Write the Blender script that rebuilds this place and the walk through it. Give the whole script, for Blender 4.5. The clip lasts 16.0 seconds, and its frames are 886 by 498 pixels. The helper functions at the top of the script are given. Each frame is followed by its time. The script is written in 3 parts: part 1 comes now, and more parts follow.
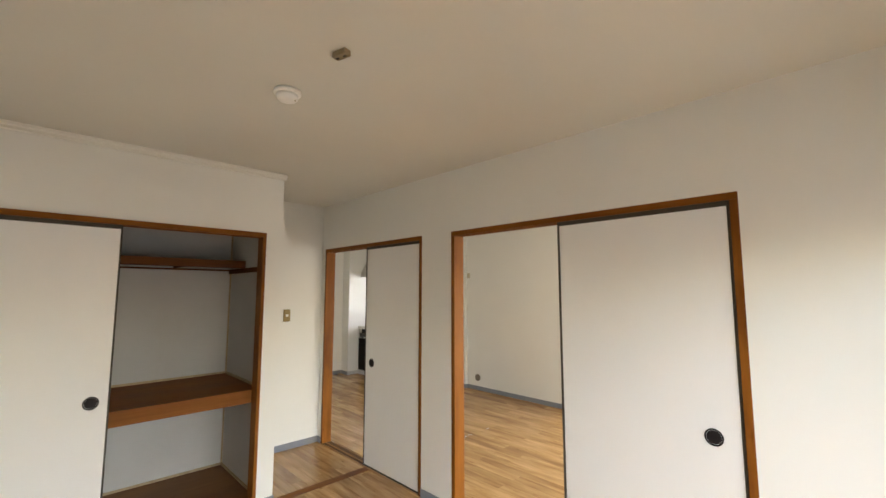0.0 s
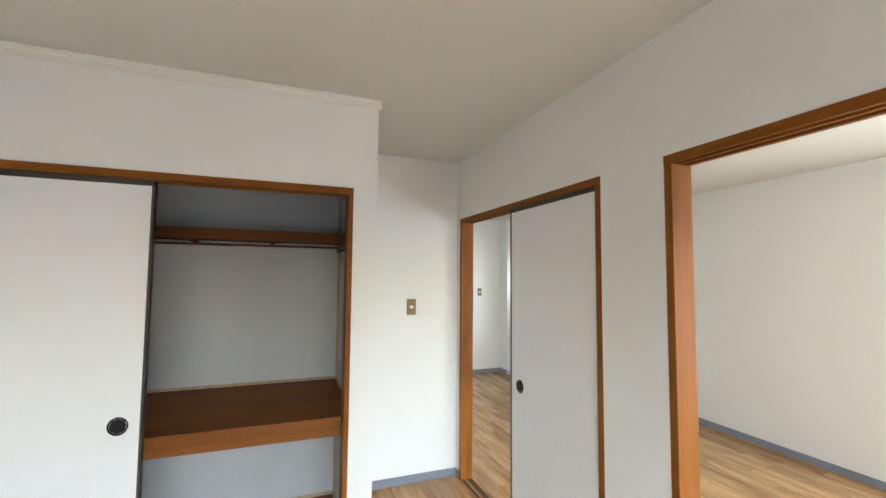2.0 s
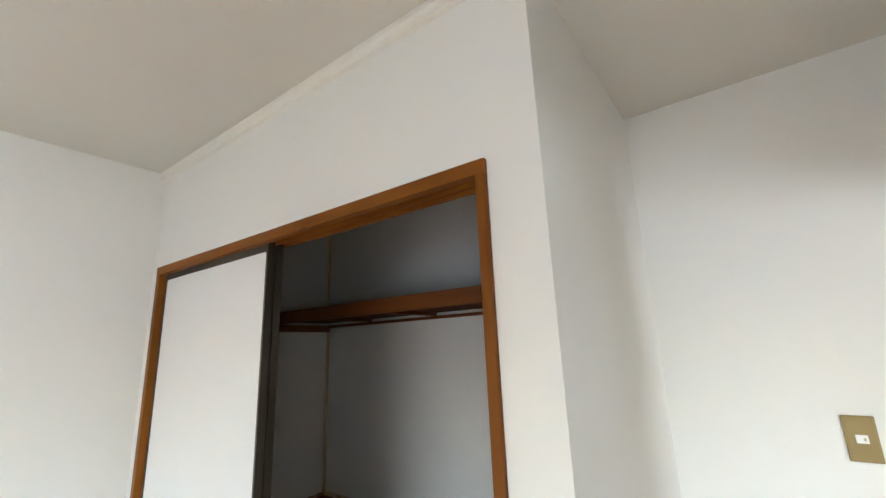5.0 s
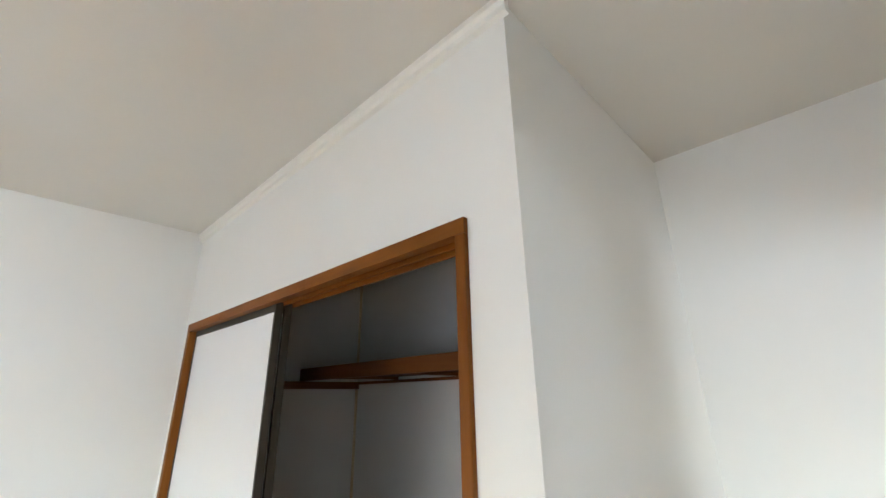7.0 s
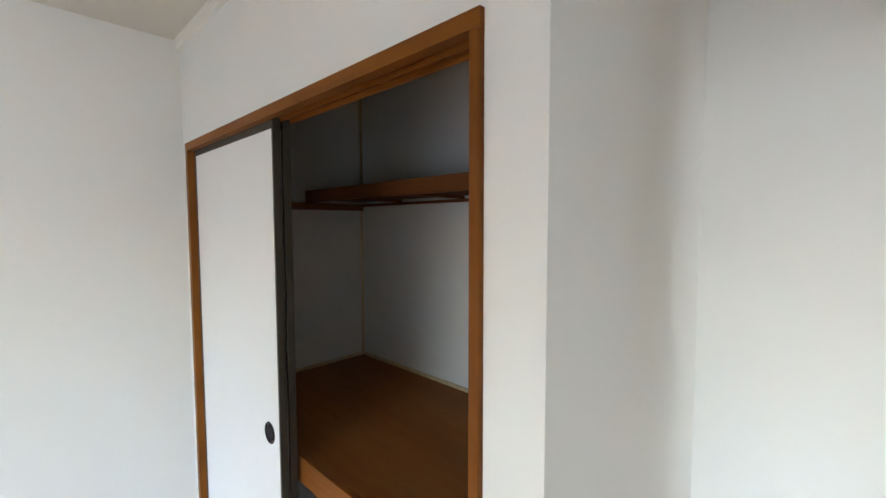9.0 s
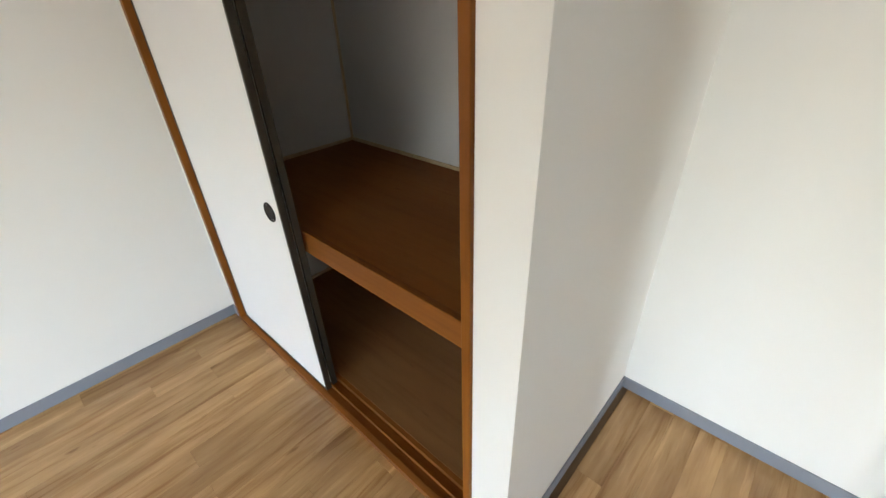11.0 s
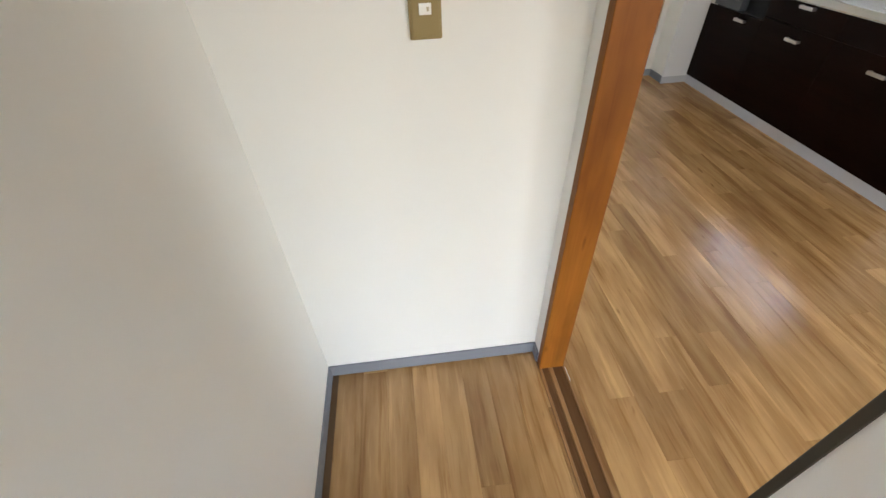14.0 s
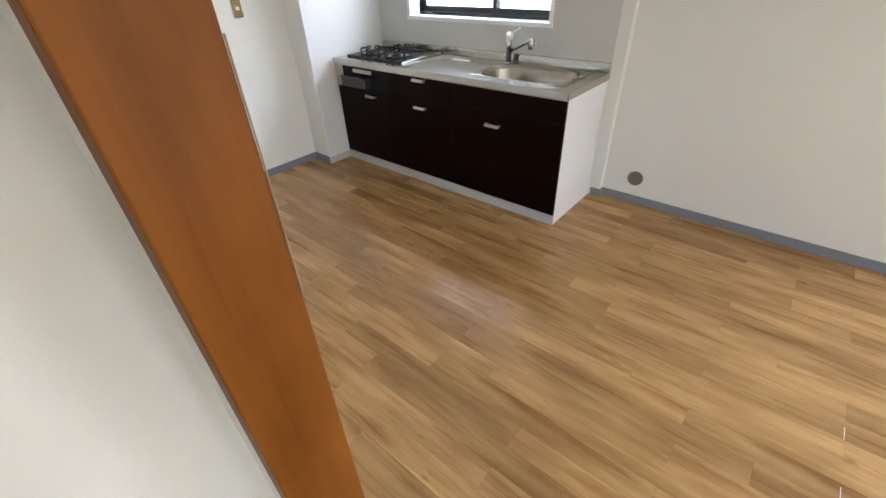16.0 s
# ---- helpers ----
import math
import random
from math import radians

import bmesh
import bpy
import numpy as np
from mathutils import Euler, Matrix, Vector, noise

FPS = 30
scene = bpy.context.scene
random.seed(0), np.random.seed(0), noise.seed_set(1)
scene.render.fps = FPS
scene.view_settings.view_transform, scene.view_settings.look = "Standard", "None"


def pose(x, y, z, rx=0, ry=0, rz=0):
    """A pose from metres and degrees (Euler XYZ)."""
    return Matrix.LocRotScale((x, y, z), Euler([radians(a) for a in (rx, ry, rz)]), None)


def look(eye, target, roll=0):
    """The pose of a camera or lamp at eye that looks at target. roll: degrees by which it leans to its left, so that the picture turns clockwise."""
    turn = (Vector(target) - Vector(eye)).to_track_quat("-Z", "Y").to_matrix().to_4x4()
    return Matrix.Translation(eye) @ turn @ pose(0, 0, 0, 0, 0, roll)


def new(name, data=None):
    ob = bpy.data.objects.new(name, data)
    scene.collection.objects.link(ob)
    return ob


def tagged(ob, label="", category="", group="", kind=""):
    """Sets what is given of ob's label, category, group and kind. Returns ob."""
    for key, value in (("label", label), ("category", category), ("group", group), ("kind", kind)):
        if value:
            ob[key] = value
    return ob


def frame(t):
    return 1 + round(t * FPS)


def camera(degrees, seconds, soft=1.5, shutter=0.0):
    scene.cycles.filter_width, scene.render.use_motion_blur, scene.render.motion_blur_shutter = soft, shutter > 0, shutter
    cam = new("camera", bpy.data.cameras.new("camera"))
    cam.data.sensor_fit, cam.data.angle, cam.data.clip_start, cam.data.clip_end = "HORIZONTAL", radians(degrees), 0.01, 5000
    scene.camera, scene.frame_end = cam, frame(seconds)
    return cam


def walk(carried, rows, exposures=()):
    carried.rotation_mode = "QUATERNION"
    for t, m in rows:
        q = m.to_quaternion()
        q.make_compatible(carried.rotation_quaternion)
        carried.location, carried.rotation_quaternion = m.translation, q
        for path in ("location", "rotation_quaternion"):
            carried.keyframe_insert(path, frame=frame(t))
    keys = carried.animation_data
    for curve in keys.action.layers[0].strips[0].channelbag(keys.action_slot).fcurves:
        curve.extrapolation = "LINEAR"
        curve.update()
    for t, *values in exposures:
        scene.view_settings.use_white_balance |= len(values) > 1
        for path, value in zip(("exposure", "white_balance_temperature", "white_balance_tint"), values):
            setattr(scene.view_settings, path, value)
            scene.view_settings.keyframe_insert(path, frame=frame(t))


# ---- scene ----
cam = camera(93.9, 16.0)
PATH = [
    (0, (-2.162, -3.152, 1.55), (-0.773, -1.727, 1.749), -0.0),
    (0.5, (-1.976, -2.944, 1.543), (-0.643, -1.464, 1.726), 0.2),
    (1, (-1.714, -2.694, 1.566), (-0.521, -1.095, 1.705), 0.7),
    (1.5, (-1.46, -2.428, 1.564), (-0.484, -0.686, 1.685), 0.9),
    (2, (-1.267, -2.112, 1.545), (-0.557, -0.247, 1.67), 0.5),
    (2.5, (-1.077, -1.83, 1.548), (-0.706, 0.13, 1.69), 0.1),
    (3, (-0.886, -1.584, 1.556), (-0.9, 0.408, 1.734), -0.4),
    (3.5, (-0.769, -1.307, 1.565), (-1.163, 0.643, 1.774), -1.1),
    (4, (-0.664, -1.071, 1.569), (-1.398, 0.77, 1.834), -1.6),
    (4.5, (-0.566, -0.871, 1.607), (-1.556, 0.837, 1.93), -2.0),
    (4.7, (-0.559, -0.807, 1.588), (-1.619, 0.847, 1.964), -2.2),
    (6.8, (-0.471, -0.561, 1.654), (-1.781, 0.793, 2.324), -0.8),
    (7, (-0.470, -0.575, 1.649), (-1.774, 0.784, 2.320), -1.0),
    (7.5, (-0.472, -0.578, 1.648), (-1.797, 0.791, 2.256), -0.9),
    (8, (-0.482, -0.580, 1.636), (-1.840, 0.822, 2.071), -0.6),
    (8.5, (-0.498, -0.572, 1.624), (-1.883, 0.860, 1.804), -0.4),
    (9, (-0.509, -0.562, 1.620), (-1.896, 0.875, 1.498), -0.1),
    (9.5, (-0.521, -0.538, 1.603), (-1.886, 0.865, 1.192), 0.2),
    (10, (-0.527, -0.534, 1.576), (-1.845, 0.819, 0.92), -0.0),
    (10.2, (-0.528, -0.532, 1.571), (-1.825, 0.791, 0.817), -0.3),
    (12.3, (-0.595, -0.523, 1.523), (-1.44, 0.709, 0.194), -2.6),
    (12.5, (-0.611, -0.499, 1.525), (-1.376, 0.76, 0.173), -2.6),
    (13, (-0.593, -0.419, 1.521), (-1.131, 0.942, 0.158), -2.9),
    (13.5, (-0.517, -0.202, 1.51), (-0.739, 1.238, 0.14), -2.6),
    (14, (-0.43, -0.05, 1.494), (-0.304, 1.445, 0.171), -2.8),
    (14.5, (-0.373, 0.14, 1.503), (0.131, 1.568, 0.197), -3.3),
    (15, (-0.296, 0.269, 1.505), (0.523, 1.564, 0.22), -3.5),
    (15.5, (-0.158, 0.379, 1.491), (0.902, 1.541, 0.256), -3.0),
    (16, (-0.036, 0.514, 1.517), (1.192, 1.599, 0.37), -2.6),
]
walk(cam, [(t, look(eye, goal, lean)) for t, eye, goal, lean in PATH],
     exposures=[(0, 3.80, 7600, 8), (1.0, 4.06, 6800, 6), (2, 4.30, 6250, 5), (3.5, 4.44, 6200, 5), (7, 4.70, 5850, 4), (8.5, 4.44, 5850, 5), (10, 4.20, 6400, 6), (12.5, 4.20, 6650, 8), (13.5, 4.17, 6950, 10),
                (14.5, 4.03, 6300, 8), (15.5, 3.92, 6250, 8), (16, 4.11, 6400, 9)])

# ---- world and sun ----
world = bpy.data.worlds.new("sky")
scene.world = world
world.use_nodes = True
wn, wl = world.node_tree.nodes, world.node_tree.links
sky = wn.new("ShaderNodeTexSky")
sky.sky_type, sky.sun_disc = "NISHITA", False
sky.sun_elevation, sky.sun_rotation = radians(62), radians(190)
sky.dust_density = 3.0
wl.new(sky.outputs[0], wn["Background"].inputs[0])
wn["Background"].inputs[1].default_value = 0.14
sun = new("sun", bpy.data.lights.new("sun", "SUN"))
sun.data.energy, sun.data.angle, sun.data.color = 1.2, radians(6), (1, 0.95, 0.88)
sun.matrix_world = look((-1.0, -5.2, 10), (0, 0, 0))

day = new("window_daylight", bpy.data.lights.new("window_daylight", "AREA"))
day.data.shape, day.data.size, day.data.size_y, day.data.energy, day.data.color = "RECTANGLE", 1.40, 1.6, 3.4, (0.97, 0.98, 1.0)
day.matrix_world = look((2.90, -2.05, 1.16), (0, -2.05, 1.16))

south = new("south_window_daylight", bpy.data.lights.new("south_window_daylight", "AREA"))
south.data.shape, south.data.size, south.data.size_y, south.data.energy, south.data.color = "RECTANGLE", 0.72, 1.7, 0.8, (0.98, 0.98, 1.0)
south.matrix_world = look((0.70, -2.96, 0.96), (0.70, 0, 0.96))

kday = new("kitchen_window_daylight", bpy.data.lights.new("kitchen_window_daylight", "AREA"))
kday.data.shape, kday.data.size, kday.data.size_y, kday.data.energy, kday.data.color = "RECTANGLE", 1.28, 0.64, 0.9, (0.96, 0.98, 1.0)
kday.matrix_world = look((3.04, 2.645, 1.467), (0, 2.645, 1.467))

# ---- materials ----


def nodes_of(name):
    m = bpy.data.materials.new(name)
    m.use_nodes = True
    return m, m.node_tree.nodes, m.node_tree.links, m.node_tree.nodes["Principled BSDF"]


def noise_at(n, l, vec, scale, detail=4.0, rough=0.55):
    x = n.new("ShaderNodeTexNoise")
    x.inputs["Scale"].default_value, x.inputs["Detail"].default_value, x.inputs["Roughness"].default_value = scale, detail, rough
    l.new(vec, x.inputs["Vector"])
    return x.outputs["Fac"]


def ramp(n, l, fac, stops):
    r = n.new("ShaderNodeValToRGB")
    while len(r.color_ramp.elements) < len(stops):
        r.color_ramp.elements.new(0.5)
    for e, (p, c) in zip(r.color_ramp.elements, stops):
        e.position, e.color = p, (*c, 1)
    l.new(fac, r.inputs[0])
    return r.outputs[0]


def blend(n, l, a, b, fac, kind="MIX"):
    x = n.new("ShaderNodeMix")
    x.data_type, x.blend_type = "RGBA", kind
    for s, v in ((x.inputs[6], a), (x.inputs[7], b), (x.inputs[0], fac)):
        if hasattr(v, "links"):
            l.new(v, s)
        elif isinstance(v, tuple):
            s.default_value = (*v, 1)
        else:
            s.default_value = v
    return x.outputs[2]


def bump(n, l, p, height, strength, distance):
    b = n.new("ShaderNodeBump")
    b.inputs["Strength"].default_value, b.inputs["Distance"].default_value = strength, distance
    l.new(height, b.inputs["Height"])
    l.new(b.outputs[0], p.inputs["Normal"])


def painted(name, colour, rough=0.7, grain=260, relief=0.25, mottle=0.04, metal=0.0, spec=0.5):
    """Plain surface with fine relief and a faint mottle."""
    m, n, l, p = nodes_of(name)
    tc = n.new("ShaderNodeTexCoord").outputs["Object"]
    big = noise_at(n, l, tc, 1.7, 5)
    dark = tuple(c * (1 - 2 * mottle) for c in colour)
    l.new(ramp(n, l, big, [(0.3, dark), (0.7, colour)]), p.inputs["Base Color"])
    p.inputs["Roughness"].default_value, p.inputs["Metallic"].default_value = rough, metal
    p.inputs["Specular IOR Level"].default_value = spec
    bump(n, l, p, noise_at(n, l, tc, grain, 3), relief, 0.001)
    return m


def timber(name, pale, deep, axis, rough=0.4, fine=55.0, shuffle=False, spread=0.0, coat=0.0, patchy=0.0):
    """Wood with grain along an axis; shuffle moves and tints the grain piece by piece."""
    m, n, l, p = nodes_of(name)
    tc = n.new("ShaderNodeTexCoord").outputs["Object"]
    info = n.new("ShaderNodeObjectInfo").outputs["Random"]
    if shuffle:
        add = n.new("ShaderNodeVectorMath")
        add.operation = "ADD"
        mul = n.new("ShaderNodeVectorMath")
        mul.operation = "SCALE"
        mul.inputs[0].default_value = (13.0, 29.0, 7.0)
        l.new(info, mul.inputs["Scale"])
        l.new(tc, add.inputs[0])
        l.new(mul.outputs[0], add.inputs[1])
        tc = add.outputs[0]

    def stretched(k, along):
        mp = n.new("ShaderNodeMapping")
        mp.inputs["Scale"].default_value = [along if i == axis else k for i in range(3)]
        l.new(tc, mp.inputs["Vector"])
        return mp.outputs[0]
    broad = noise_at(n, l, stretched(fine * (0.4 if shuffle else 0.32), 2.2 if shuffle else 1.1), 1.0, 4, 0.52)
    streak = noise_at(n, l, stretched(fine * 2.2, 2.4), 1.0, 5, 0.65)
    base = ramp(n, l, broad, [(0.36, deep), (0.64, pale)] if shuffle else [(0.32, deep), (0.68, pale)])
    if shuffle:
        bend = n.new("ShaderNodeTexNoise")
        bend.inputs["Scale"].default_value, bend.inputs["Detail"].default_value = 2.6, 2.0
        l.new(tc, bend.inputs["Vector"])
        sway = n.new("ShaderNodeVectorMath")
        sway.operation = "MULTIPLY_ADD"
        sway.inputs[1].default_value = (0.035, 0.0, 0.0)
        l.new(bend.outputs["Color"], sway.inputs[0])
        l.new(tc, sway.inputs[2])
        mp = n.new("ShaderNodeMapping")
        mp.inputs["Scale"].default_value = (fine * 1.05, 1.7, 1.0)
        l.new(sway.outputs[0], mp.inputs["Vector"])
        fleck = noise_at(n, l, mp.outputs[0], 1.0, 5, 0.62)
        base = blend(n, l, base, ramp(n, l, fleck, [(0.34, (0.68, 0.59, 0.49)), (0.47, (1, 1, 1)), (0.58, (1.0, 1.0, 1.0)), (0.70, (1.30, 1.34, 1.40))]), 0.85, "MULTIPLY")
    lines = ramp(n, l, streak, [(0.34, (0.80, 0.71, 0.62)), (0.52, (1, 1, 1))])
    col = blend(n, l, base, lines, 0.3 if shuffle else 0.55, "MULTIPLY")
    if patchy:
        cloud = noise_at(n, l, stretched(11.0, 3.2), 1.0, 3, 0.55)
        col = blend(n, l, col, ramp(n, l, cloud, [(0.34, (0.74, 0.68, 0.62)), (0.50, (1, 1, 1)), (0.68, (1.10, 1.12, 1.14))]), patchy, "MULTIPLY")
    knots = ramp(n, l, noise_at(n, l, stretched(34, 9.0), 1.0, 1, 0.4), [(0.74, (1, 1, 1)), (0.84, (0.45, 0.36, 0.3))])
    col = blend(n, l, col, knots, 0.7, "MULTIPLY")
    if spread:
        tint = ramp(n, l, info, [(0.0, (1 - spread, 1 - spread * 1.1, 1 - spread * 1.2)), (0.55, (1, 1, 1)), (1.0, (1 + spread * 0.35, 1 + spread * 0.36, 1 + spread * 0.4))])
        col = blend(n, l, col, tint, 1.0, "MULTIPLY")
    p.inputs["Specular IOR Level"].default_value = 0.5 if shuffle else 0.16
    l.new(col, p.inputs["Base Color"])
    rr = n.new("ShaderNodeMapRange")
    rr.inputs["To Min"].default_value, rr.inputs["To Max"].default_value = rough * 0.85, rough * 1.25
    l.new(broad, rr.inputs["Value"])
    l.new(rr.outputs[0], p.inputs["Roughness"])
    p.inputs["Coat Weight"].default_value = coat
    p.inputs["Coat Roughness"].default_value = 0.2
    bump(n, l, p, streak, 0.12, 0.001)
    return m


def metal(name, colour, rough, brushed=1):
    m, n, l, p = nodes_of(name)
    tc = n.new("ShaderNodeTexCoord").outputs["Object"]
    mp = n.new("ShaderNodeMapping")
    mp.inputs["Scale"].default_value = [6 if i == brushed else 300 for i in range(3)]
    l.new(tc, mp.inputs["Vector"])
    g = noise_at(n, l, mp.outputs[0], 1.0, 3)
    l.new(ramp(n, l, g, [(0.3, tuple(c * 0.88 for c in colour)), (0.7, colour)]), p.inputs["Base Color"])
    p.inputs["Metallic"].default_value, p.inputs["Roughness"].default_value = 1.0, rough
    bump(n, l, p, g, 0.06, 0.0005)
    return m


WALL = painted("wallpaper", (0.78, 0.774, 0.737), 0.75, 420, 0.22, 0.012)
CEIL = painted("ceiling_paper", (0.66, 0.645, 0.59), 0.85, 300, 0.3, 0.015)
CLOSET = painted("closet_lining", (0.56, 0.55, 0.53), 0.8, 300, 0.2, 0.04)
BASE = painted("vinyl_skirting", (0.215, 0.23, 0.265), 0.55, 300, 0.15, 0.04)
PAPER = painted("sliding_door_paper", (0.79, 0.785, 0.77), 0.6, 500, 0.15, 0.012)
LACQUER = painted("dark_lacquer", (0.052, 0.043, 0.030), 0.65, 200, 0.1, 0.1)
BLACK = painted("black_metal", (0.012, 0.012, 0.014), 0.35, 200, 0.1, 0.1)
CUP = painted("pull_cup", (0.016, 0.012, 0.013), 0.6, 150, 0.2, 0.1, spec=0.2)
GROUND = painted("dark_ground", (0.07, 0.07, 0.068), 0.9, 8, 0.5, 0.1)
# kept dark so the added outer slab bounces little light indoors
OUTER_SLAB = painted("dark_outer_slab", (0.13, 0.13, 0.125), 0.85, 60, 0.3, 0.1)
CONCRETE = painted("concrete", (0.30, 0.29, 0.27), 0.9, 40, 0.5, 0.1)
JOINT = painted("joint", (0.16, 0.09, 0.04), 0.8, 60, 0.3, 0.1)
CORNICE = painted("cornice_paint", (0.78, 0.76, 0.70), 0.5, 200, 0.1, 0.02)
BRASS = painted("gold_plate", (0.27, 0.195, 0.075), 0.45, 400, 0.05, 0.04, 0.25)
PLASTIC = painted("white_plastic", (0.86, 0.855, 0.83), 0.35, 300, 0.05, 0.02)
BEIGE = painted("beige_plastic", (0.47, 0.41, 0.29), 0.45, 300, 0.05, 0.03)
TAUPE = painted("taupe_plastic", (0.17, 0.14, 0.11), 0.5, 300, 0.1, 0.03)
BROWNBOX = painted("brown_plastic", (0.26, 0.20, 0.12), 0.5, 300, 0.1, 0.05)
SLOT = painted("slot", (0.03, 0.025, 0.02), 0.6, 300, 0.1, 0.05)
MELAMINE = painted("white_melamine", (0.75, 0.75, 0.75), 0.28, 100, 0.02, 0.01)
TILEPAN = painted("kitchen_wall_panel", (0.62, 0.61, 0.58), 0.3, 100, 0.03, 0.02)
FRONT = timber("dark_cabinet_front", (0.010, 0.0034, 0.0020), (0.006, 0.0021, 0.0013), 1, 0.30, 50)
FRONT.node_tree.nodes["Principled BSDF"].inputs["Specular IOR Level"].default_value = 0.06
KICK = painted("grey_plinth", (0.50, 0.50, 0.52), 0.5, 200, 0.08, 0.03)
SINK = metal("sink_steel", (0.42, 0.39, 0.33), 0.17)
STEEL = metal("stainless_steel", (0.56, 0.54, 0.49), 0.16)
CHROME = metal("chrome", (0.48, 0.48, 0.48), 0.1)
SATIN = metal("satin_handle", (0.60, 0.58, 0.55), 0.33)
ALU = painted("dark_aluminium", (0.02, 0.021, 0.024), 0.4, 200, 0.05, 0.05)
FRAME = {a: timber("stained_frame_" + "xyz"[a], (0.255, 0.090, 0.012), (0.170, 0.054, 0.006), a, 0.48, 30, patchy=0.8) for a in (0, 1, 2)}
SHELF = {a: timber("closet_timber_" + "xyz"[a], (0.25, 0.090, 0.017), (0.17, 0.055, 0.010), a, 0.5, 30) for a in (0, 1)}
PLY = timber("closet_plywood", (0.29, 0.114, 0.029), (0.225, 0.083, 0.019), 0, 0.6, 14)
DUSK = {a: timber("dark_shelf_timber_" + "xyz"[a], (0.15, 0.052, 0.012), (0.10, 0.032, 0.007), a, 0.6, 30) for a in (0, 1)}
# plywood darkened: the shade under the upper shelf is in its colour
UNDER_SHADE = timber("shaded_shelf_underside", (0.075, 0.026, 0.007), (0.05, 0.017, 0.005), 0, 0.9, 14)
LOWPLY = timber("closet_floor_board", (0.24, 0.115, 0.042), (0.18, 0.080, 0.028), 0, 0.5, 14)
BATTEN = timber("pale_batten", (0.52, 0.40, 0.25), (0.42, 0.31, 0.18), 2, 0.5, 60)
OAK = timber("floor_plank", (0.560, 0.338, 0.142), (0.370, 0.203, 0.078), 1, 0.21, 30, shuffle=True, spread=0.27)
SILLDARK = timber("worn_sill", (0.15, 0.075, 0.03), (0.10, 0.045, 0.016), 1, 0.55, 60)
SILLPALE = timber("worn_sill_edge", (0.38, 0.21, 0.09), (0.26, 0.13, 0.05), 1, 0.5, 60)

FROST, fn_, fl_, fp_ = nodes_of("frosted_glass")
fp_.inputs["Transmission Weight"].default_value, fp_.inputs["Roughness"].default_value, fp_.inputs["IOR"].default_value = 1.0, 0.35, 1.2
fp_.inputs["Base Color"].default_value = (0.95, 0.97, 1, 1)
bump(fn_, fl_, fp_, noise_at(fn_, fl_, fn_.new("ShaderNodeTexCoord").outputs["Object"], 180, 2), 0.4, 0.002)
SMOKED = painted("smoked_glass", (0.045, 0.05, 0.058), 0.12, 50, 0.01, 0.02)
DARKGLASS, dn_, dl_, dp_ = nodes_of("dark_glass")
dp_.inputs["Base Color"].default_value, dp_.inputs["Roughness"].default_value = (0.008, 0.009, 0.011, 1), 0.2
dp_.inputs["Specular IOR Level"].default_value = 0.12

# ---- shape helpers ----


def box(bm, x0, x1, y0, y1, z0, z1, edge=0.0):
    """A box between two corners, with rounded edges if asked."""
    made = bmesh.ops.create_cube(bm, size=1.0)["verts"]
    bmesh.ops.scale(bm, vec=(x1 - x0, y1 - y0, z1 - z0), verts=made)
    bmesh.ops.translate(bm, vec=((x0 + x1) / 2, (y0 + y1) / 2, (z0 + z1) / 2), verts=made)
    if edge:
        lines = list({e for v in made for e in v.link_edges})
        bmesh.ops.bevel(bm, geom=lines, offset=edge, segments=2, affect="EDGES", profile=0.5)
    return bm


def boxes(*corners, edge=0.0):
    bm = bmesh.new()
    for c in corners:
        box(bm, *c, edge=edge)
    return bm


def lathe(profile, axis=(0, 0, 1), at=(0, 0, 0), steps=32):
    """A turned solid: profile of (radius, height) along the axis."""
    bm = bmesh.new()
    rings = []
    for r, h in profile:
        rings.append([bm.verts.new((r * math.cos(2 * math.pi * i / steps), r * math.sin(2 * math.pi * i / steps), h)) for i in range(steps)])
    for a, b in zip(rings, rings[1:]):
        for i in range(steps):
            bm.faces.new((a[i], a[(i + 1) % steps], b[(i + 1) % steps], b[i]))
    bm.faces.new(list(reversed(rings[0])))
    bm.faces.new(rings[-1])
    turn = Vector((0, 0, 1)).rotation_difference(Vector(axis)).to_matrix().to_4x4()
    bmesh.ops.transform(bm, matrix=Matrix.Translation(at) @ turn, verts=bm.verts)
    bmesh.ops.recalc_face_normals(bm, faces=bm.faces)
    for f in bm.faces:
        f.smooth = len(f.verts) == 4
    return bm


def prism(outline, axis, a, b):
    """An outline in the plane across an axis, drawn out from a to b. axis 0: (y, z); axis 1: (x, z); axis 2: (x, y)."""
    bm = bmesh.new()

    def v(p, d):
        return bm.verts.new((d, p[0], p[1]) if axis == 0 else (p[0], d, p[1]) if axis == 1 else (p[0], p[1], d))
    lo, hi = [v(p, a) for p in outline], [v(p, b) for p in outline]
    bm.faces.new(lo), bm.faces.new(hi)
    k = len(outline)
    for i in range(k):
        bm.faces.new((lo[i], lo[(i + 1) % k], hi[(i + 1) % k], hi[i]))
    bmesh.ops.recalc_face_normals(bm, faces=bm.faces)
    return bm


